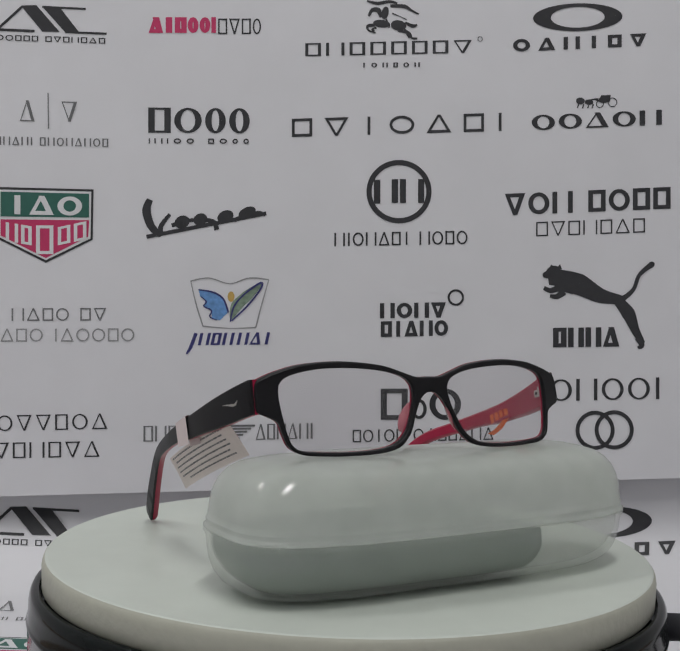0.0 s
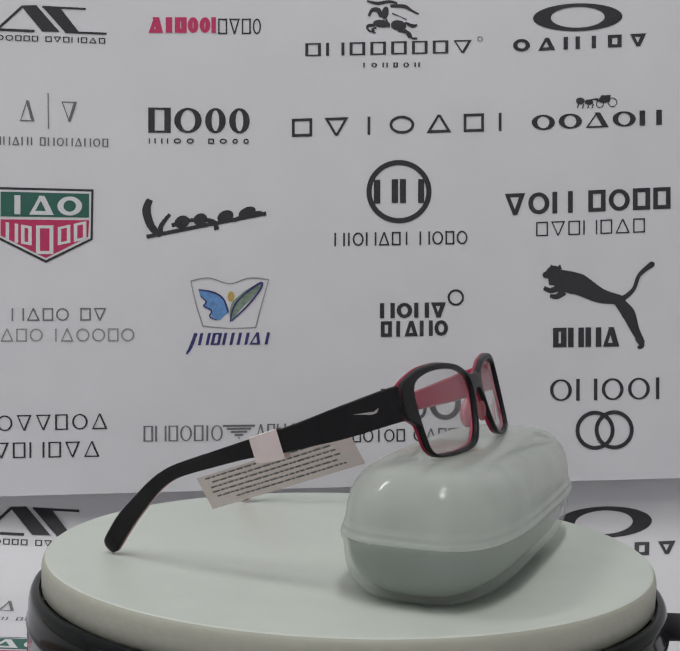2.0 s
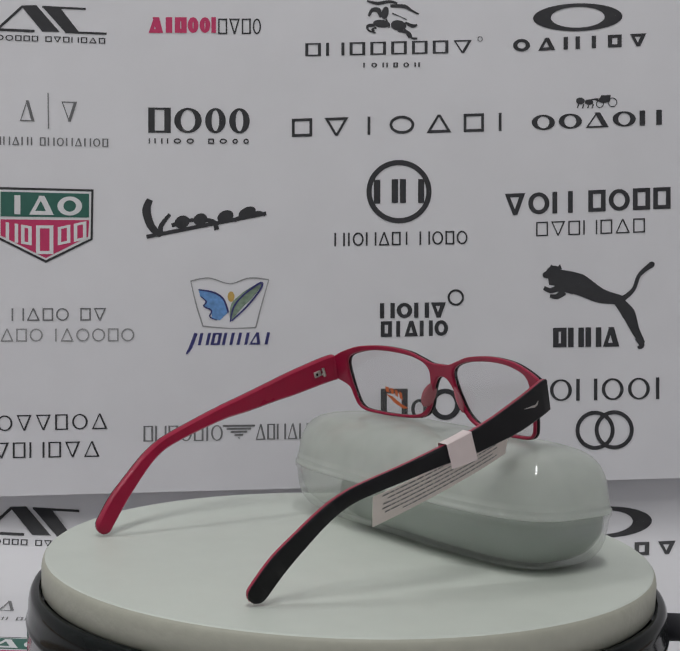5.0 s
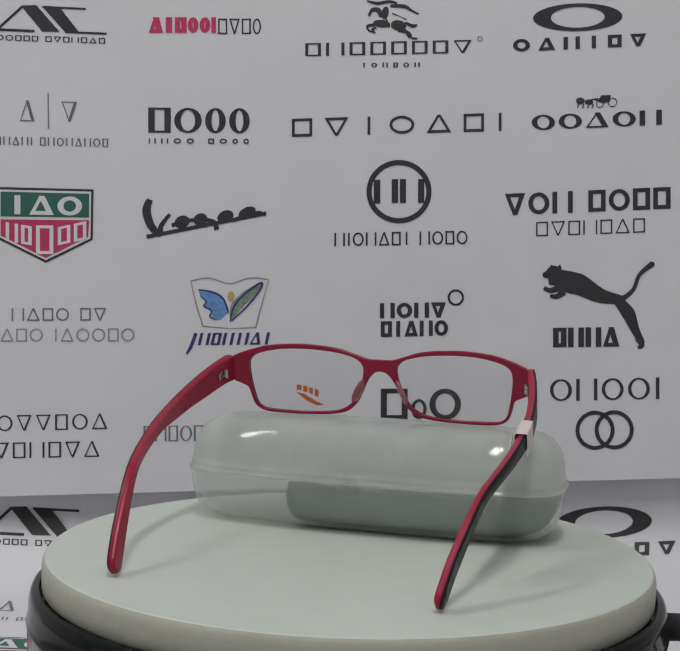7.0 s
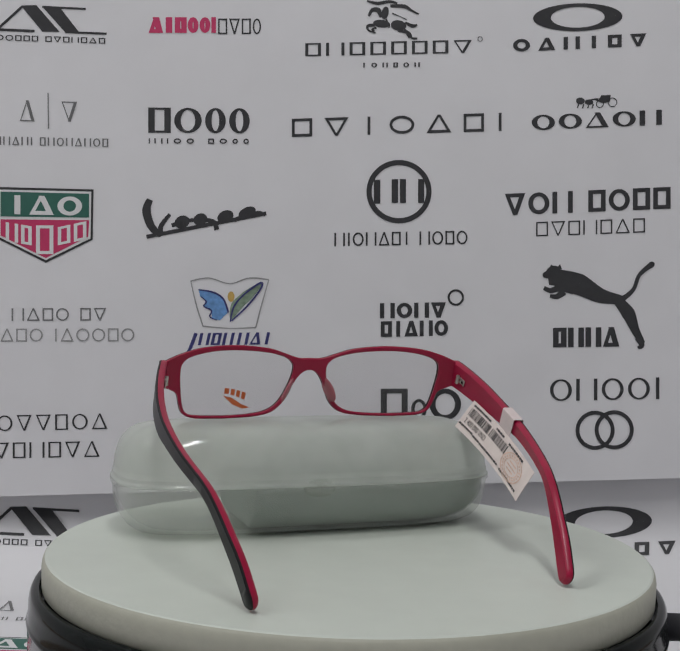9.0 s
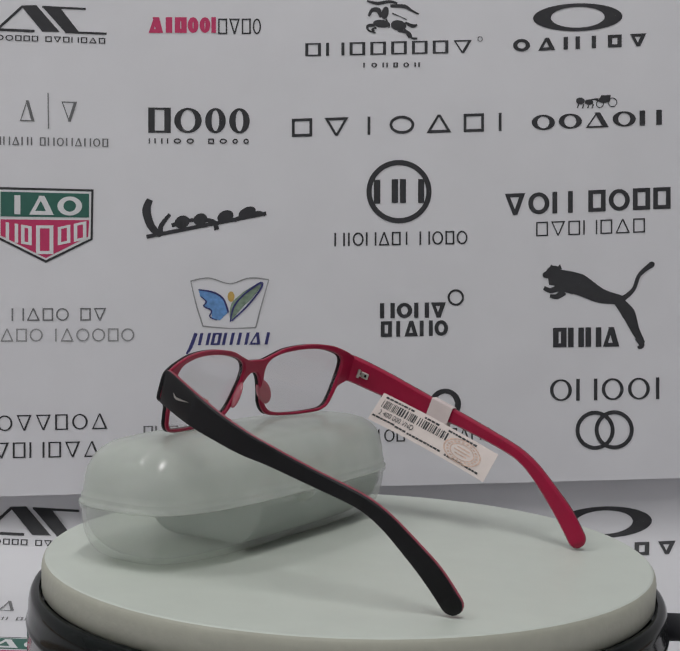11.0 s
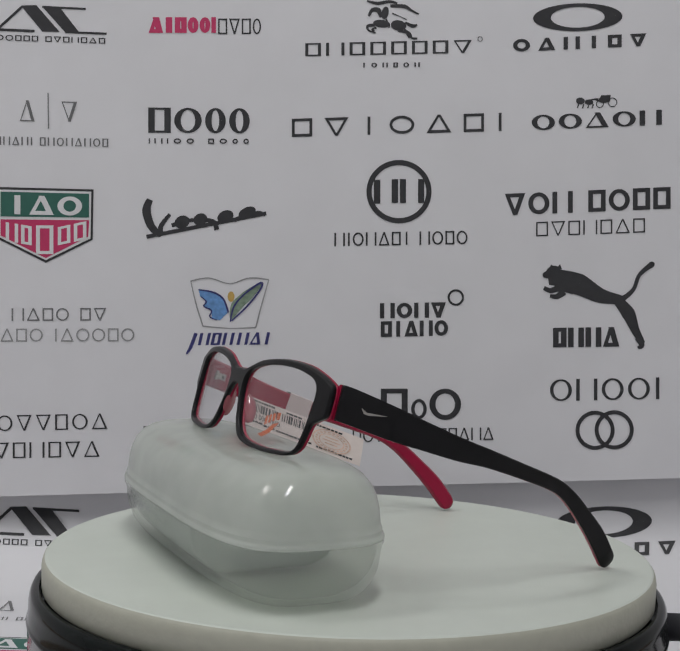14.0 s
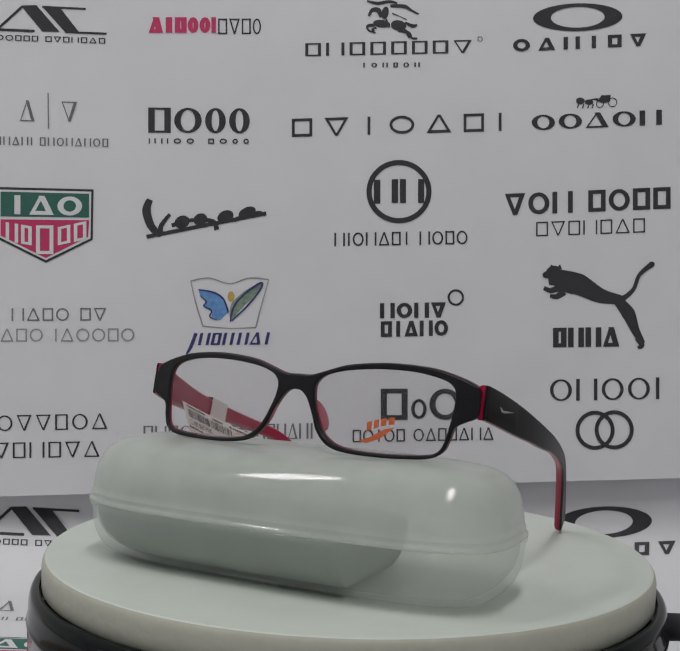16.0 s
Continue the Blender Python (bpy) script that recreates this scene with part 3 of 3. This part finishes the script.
def normals_out(c):
    d = np.roll(c, -1, 0) - np.roll(c, 1, 0)
    d /= np.linalg.norm(d, axis=1)[:, None] + 1e-9
    nrm = np.stack([d[:, 1], -d[:, 0]], -1)
    area = np.sum(c[:, 0] * np.roll(c[:, 1], -1) - np.roll(c[:, 0], -1) * c[:, 1])
    return nrm if area > 0 else -nrm


half = [(x, z) for x, z in OUTER]
outer = spline(half + [(-x, z) for x, z in reversed(half[1:-1])], 5)
hole_l = spline(OPENING, 5)
hole_r = hole_l * (-1, 1)


def front_layer(levels):
    """One layer of the front: levels are (how far back, how far the edges are drawn in), in millimetres."""
    bm = bmesh.new()
    loops = []
    for c, sign in ((outer, -1), (hole_l, 1), (hole_r, 1)):
        nrm = normals_out(c)
        rings = [[bm.verts.new(front_point(*(q + sign * inset * k), back)) for q, k in zip(c, nrm)] for back, inset in levels]
        n = len(c)
        for a, b in zip(rings, rings[1:]):
            for i in range(n):
                f = bm.faces.new((a[i], a[(i + 1) % n], b[(i + 1) % n], b[i]))
                f.smooth = True
        loops.append((rings[0], rings[-1]))
    for side in (0, 1):
        edges = []
        for pair in loops:
            r = pair[side]
            edges += [bm.edges.get((r[i], r[(i + 1) % len(r)])) for i in range(len(r))]
        bmesh.ops.triangle_fill(bm, edges=edges, use_beauty=True)
    bmesh.ops.recalc_face_normals(bm, faces=bm.faces)
    return bm


part("front", front_layer(((-1.85, 0.6), (-1.65, 0.28), (-1.3, 0.06), (0.3, 0.0))), ACETATE, spectacles, "black acetate front")
part("front_lining", front_layer(((0.3, 0.02), (1.3, 0.05), (1.65, 0.28), (1.85, 0.6))), CRIMSON, spectacles, "crimson acetate back layer")

for hole in (hole_l, hole_r):
    bm = bmesh.new()
    nrm = normals_out(hole)
    a, b = ([bm.verts.new(front_point(*(q + k * 0.5), back)) for q, k in zip(hole, nrm)] for back in (-0.4, 0.9))
    n = len(hole)
    for i in range(n):
        bm.faces.new((a[i], a[(i + 1) % n], b[(i + 1) % n], b[i]))
    for r in (a, b):
        edges = [bm.edges.get((r[i], r[(i + 1) % n])) for i in range(n)]
        bmesh.ops.triangle_fill(bm, edges=edges, use_beauty=True)
    bmesh.ops.recalc_face_normals(bm, faces=bm.faces)
    lens = part("lens", bm, LENS, spectacles, "clear demonstration lens")
    lens.visible_shadow = False
    if hole is hole_l:
        # the orange decal on the inner face of one lens
        decal = bmesh.new()
        marks = ([(41.2, 61.0), (37, 60.0), (32, 56.9), (27.6, 55.2), (31, 54.6), (36, 56.6)], [(40.8, 62.0), (40.6, 64.6), (38.3, 64.3), (38.5, 61.7)], [(37.7, 61.4), (37.5, 64.1), (35.5, 63.8), (35.7, 60.9)],
                 [(34.9, 60.6), (34.7, 63.5), (32.9, 63.1), (33.1, 59.9)], [(32.3, 59.6), (32.1, 62.8), (30.1, 62.2), (30.5, 58.8)])
        for shape in marks:
            for back in (1.1,):
                decal.faces.new([decal.verts.new(front_point(x, z, back)) for x, z in shape])
        part("decal", decal, ORANGE, lens, "orange tapered mark on the lens")

for side in (-1, 1):
    bm = bmesh.new()
    pad = gm @ Matrix.Translation((side * 0.0102 - 0.0008, (rise(11, 61) + 2.9) / 1000, 0.0620)) @ pose(0, 0, 0, 10, side * -24, side * -30) @ Matrix.Diagonal((0.0011, 0.0034, 0.0064, 1))
    bmesh.ops.create_uvsphere(bm, u_segments=16, v_segments=10, radius=1, matrix=pad)
    part("nose_pad", bm, PINK, spectacles, "pinkish moulded nose pad", smooth=True)

# centre line of a temple: along, height, half depth, in millimetres
LINE = ((-6.6, 70.4, 6.4), (-3, 69.3, 6.4), (13.5, 62.8, 5.9), (26, 58.2, 5.0), (38.8, 53.7, 4.25), (51.5, 49.9, 3.4), (67.3, 44.4, 2.9), (80, 39.8, 2.7), (87.5, 36.4, 2.7), (95, 31.0, 2.95), (104, 22.0, 3.45), (111.3, 13.9, 3.95), (117.8, 4.7, 3.9))
ACROSS = {-1: (-70.7, -57.0), 1: (69.2, 67.0)}


def temple_x(side, y):
    """The line of a temple's middle from the hinge to the tip, seen from above."""
    a, b = ACROSS[side]
    k = (y + 9) / 127.5
    return a + (b - a) * k + side * (10.4 if side < 0 else 12.0) * math.sin(math.pi * min(max(k, 0), 1) ** 0.85)


def temple_layer(side, x0, x1, edge):
    """One layer of a temple between two distances from its middle plane, rounded over on the far side."""
    c = spline(LINE, 6, closed=False)
    d = np.gradient(c[:, :2], axis=0)
    d /= np.linalg.norm(d, axis=1)[:, None]
    tail = []
    for t in (0.35, 0.65, 0.86, 0.97):
        q = c[-1].copy()
        q[:2] += d[-1] * c[-1][2] * t
        q[2] = c[-1][2] * math.sqrt(1 - t * t)
        tail.append(q)
    c = np.vstack([c, tail])
    d = np.vstack([d, np.repeat(d[-1:], 4, 0)])
    bm = bmesh.new()
    loops = []
    mid, slim = -0.15, np.ones(len(c))
    slim[-5:] = (0.97, 0.93, 0.82, 0.62, 0.38)
    for (y, z, h), (dy, dz), thin in zip(c, d, slim):
        ny, nz = -dz, dy
        if side > 0:
            z -= 0.4 * math.sin(math.pi * min(max(y / 118, 0), 1))
            y *= 0.992
        ring = []
        e = min(edge, h * 0.4)
        for u, v in ((x0, -h), (x0, h), (x1 - (x1 - x0) * 0.45, h), (x1, h - e), (x1, -h + e), (x1 - (x1 - x0) * 0.45, -h)):
            u = mid + (u - mid) * thin
            ring.append(bm.verts.new(gm @ Vector(((temple_x(side, y) + side * u) / 1000, (y + ny * v) / 1000, (z + nz * v) / 1000))))
        loops.append(ring)
    for a, b in zip(loops, loops[1:]):
        for i in range(6):
            bm.faces.new((a[i], a[(i + 1) % 6], b[(i + 1) % 6], b[i]))
    bm.faces.new(loops[0]), bm.faces.new(loops[-1])
    bmesh.ops.recalc_face_normals(bm, faces=bm.faces)
    return bm


for side in (-1, 1):
    temple = part("temple", temple_layer(side, 0.8, 1.75, 0.5), ACETATE, spectacles, "black outer layer of a temple", smooth=True, crisp=40)
    part("lining", temple_layer(side, 0.8, -1.85, 0.9), CRIMSON, temple, "crimson inner layer", smooth=True, crisp=50)
    # hinge on the inner side: a plate, a barrel across it and a dark screw
    hinge_at = lambda dx, dy, dz: gm @ Matrix.Translation(((temple_x(side, dy) + side * dx) / 1000, dy / 1000, dz / 1000)) @ pose(0, 0, 0, -20, 0, 0)
    bm = bmesh.new()
    for dx, dy, dz, sx, sy, sz in ((-2.1, 2.6, 67.0, 0.7, 4.4, 3.0), (-2.5, 0.4, 68.9, 1.4, 1.4, 0.9), (-2.5, 0.4, 67.0, 1.4, 1.4, 0.9)):
        bmesh.ops.create_cube(bm, size=0.001, matrix=hinge_at(dx, dy, dz) @ Matrix.Diagonal((sx, sy, sz, 1)))
    bmesh.ops.bevel(bm, geom=bm.edges[:], offset=0.00025, segments=1, affect="EDGES")
    bmesh.ops.create_cone(bm, cap_ends=True, segments=14, radius1=0.0008, radius2=0.0008, depth=0.0042, matrix=hinge_at(-2.7, -0.1, 68.0))
    hinge = part("hinge", bm, STEEL, temple, "small steel hinge")
    bm = bmesh.new()
    bmesh.ops.create_cone(bm, cap_ends=True, segments=12, radius1=0.0007, radius2=0.0007, depth=0.0004, matrix=hinge_at(-2.55, 3.2, 66.8) @ pose(0, 0, 0, 0, 90, 0))
    part("screw", bm, BASE, temple, "dark hinge screw")
    # slim silver mark on the outer side
    bm = bmesh.new()
    shape = [(1.0, 68.6), (1.6, 66.7), (3.4, 66.0), (10.2, 65.7), (5.0, 66.7), (2.7, 67.1)]
    face = bm.faces.new([bm.verts.new(gm @ Vector(((temple_x(side, y) + side * 1.85) / 1000, y / 1000, z / 1000))) for y, z in shape])
    out = bmesh.ops.extrude_face_region(bm, geom=[face])
    bmesh.ops.translate(bm, verts=[v for v in out["geom"] if isinstance(v, bmesh.types.BMVert)], vec=(gm.to_3x3() @ Vector((-side * 0.0003, 0, 0))))
    bmesh.ops.recalc_face_normals(bm, faces=bm.faces)
    part("emblem", bm, STEEL, temple, "slim silver tapered mark")

# ---- price tag looped round one temple ----
price_tag = part("price_tag", bmesh.new(), LABEL, spectacles, "white paper price tag hung from the temple")
TAG_A, TAG_U, TAG_V = (8.6, 46.9), (0.937, -0.349), (0.349, 0.937)  # lower near corner, along, up


def tag_point(u, v, lift=0.0):
    """A place on the flag of the tag; lift goes to the outer side."""
    y, z = TAG_A[0] + TAG_U[0] * u + TAG_V[0] * v, TAG_A[1] + TAG_U[1] * u + TAG_V[1] * v
    sag = 0.6 * math.sin(u / 20.0) + 0.25 * math.sin(v / 5.0) + 6.8 * (1 - v / 13.2)
    return gm @ Vector(((temple_x(-1, y) + 2.3 + sag - lift) / 1000, y / 1000, z / 1000))


def flag():
    bm = bmesh.new()
    nu, nv = 24, 6
    v = {(i, j, k): bm.verts.new(tag_point(67.0 * i / nu, 13.2 * j / nv, 0.12 * k)) for i in range(nu + 1) for j in range(nv + 1) for k in (-1, 1)}
    for i in range(nu):
        for j in range(nv):
            for k in (-1, 1):
                bm.faces.new((v[i, j, k], v[i + 1, j, k], v[i + 1, j + 1, k], v[i, j + 1, k]))
    for i in range(nu):
        for j in (0, nv):
            bm.faces.new((v[i, j, -1], v[i + 1, j, -1], v[i + 1, j, 1], v[i, j, 1]))
    for j in range(nv):
        for i in (0, nu):
            bm.faces.new((v[i, j, -1], v[i, j + 1, -1], v[i, j + 1, 1], v[i, j, 1]))
    bmesh.ops.recalc_face_normals(bm, faces=bm.faces)
    return bm


bm = flag()
bm.to_mesh(price_tag.data)
bm.free()


def tag_bars(bars, lift):
    bm = bmesh.new()
    for u0, v0, u1, v1 in bars:
        n = max(1, int((u1 - u0) / 4))
        for i in range(n):
            a, b = u0 + (u1 - u0) * i / n, u0 + (u1 - u0) * (i + 1) / n
            bm.faces.new([bm.verts.new(tag_point(u, v, lift)) for u, v in ((a, v0), (b, v0), (b, v1), (a, v1))])
    return bm


rng = random.Random(4)
lines = []
for row in range(6):
    v, u = 11.6 - row * 1.9, 5.0 + rng.uniform(0, 5)
    while u < (61 if row < 5 else 52):
        w = rng.uniform(1.0, 3.6)
        lines.append((u, v, u + w, v + 0.6))
        u += w + 0.55
part("print", tag_bars(lines, 0.3), INK_GREY, price_tag, "rows of small dark print bars")
code = []
u = 2.5
while u < 40:
    w = rng.choice((0.3, 0.5, 0.9))
    code.append((u, 7.2, u + w, 10.8))
    u += w + (rng.choice((0.35, 0.5, 0.8)) if not 20 < u < 23 else 1.4)
for v, u0, u1 in ((11.6, 2.5, 17), (11.4, 25, 33), (2.3, 0.8, 12), (1.9, 14, 19), (1.7, 21, 40), (1.4, 43, 62), (11.3, 39, 54)):
    u = u0
    while u < u1:
        w = rng.uniform(1.0, 2.2)
        code.append((u, v, u + w, v + 0.85))
        u += w + 0.45
part("barcode", tag_bars(code, -0.3), INK, price_tag, "black barcode with rows of print bars")
# the price that can be read beneath the barcode
words = bpy.data.curves.new("price", "FONT")
words.body, words.size = "2 400 000 VND", 3.2
carrier = bpy.data.objects.new("price", words)
letters = bmesh.new()
letters.from_mesh(bpy.data.meshes.new_from_object(carrier))
bpy.data.objects.remove(carrier)
for v in letters.verts:
    v.co = tag_point(3.0 + v.co.x * 0.95, 4.1 + v.co.y, -0.32)
part("price", letters, INK, price_tag, "printed price 2 400 000 VND")
bm = bmesh.new()
for r0, r1 in ((5.0, 4.6), (3.3, 3.0)):
    for i in range(32):
        a, b = 2 * math.pi * i / 32, 2 * math.pi * (i + 1) / 32
        bm.faces.new([bm.verts.new(tag_point(50.5 + 2.1 * r * math.cos(t), 6.4 + r * math.sin(t), -0.32)) for r, t in ((r0, a), (r0, b), (r1, b), (r1, a))])
for i in range(22):
    a, b = 2 * math.pi * i / 22, 2 * math.pi * (i + 0.6) / 22
    bm.faces.new([bm.verts.new(tag_point(50.5 + 2.1 * r * math.cos(t), 6.4 + r * math.sin(t), -0.32)) for r, t in ((4.2, a), (4.2, b), (3.6, b), (3.6, a))])
for v, w in ((7.6, 3.6), (6.2, 4.8), (4.8, 3.4)):
    bm.faces.new([bm.verts.new(tag_point(50.5 + x, v + y, -0.32)) for x, y in ((-w, 0), (w, 0), (w, 0.5), (-w, 0.5))])
part("stamp", bm, STAMP, price_tag, "faded orange oval stamp")
# the band that wraps the temple
bm = bmesh.new()
loops = []
for y in np.linspace(37.3, 48.8, 5):
    c = np.array(LINE)
    z, h = np.interp(y, c[:, 0], c[:, 1]), np.interp(y, c[:, 0], c[:, 2]) / 0.94 + 0.35
    x = temple_x(-1, y)
    loops.append([bm.verts.new(gm @ Vector(((x + u) / 1000, (y + k * 0.34) / 1000, (z + k * 0.94) / 1000))) for u, k in ((-2.2, -h - 1.6), (-2.25, h - 0.3), (-1.7, h), (2.2, h), (2.6, h - 0.3), (2.9, -h - 1.6))])
for a, b in zip(loops, loops[1:]):
    for i in range(5):
        bm.faces.new((a[i], a[i + 1], b[i + 1], b[i]))
part("band", bm, TAPE, price_tag, "translucent pinkish paper band round the temple")


# ---- what moves ----
DEG_PER_SECOND = 18.838


def motions():
    times = [i * 0.25 for i in range(65)]
    for ob in (disc, case, cloth, spectacles):
        walk(ob, [(t, pose(0, 0, 0, 0, 0, DEG_PER_SECOND * t)) for t in times])


motions()
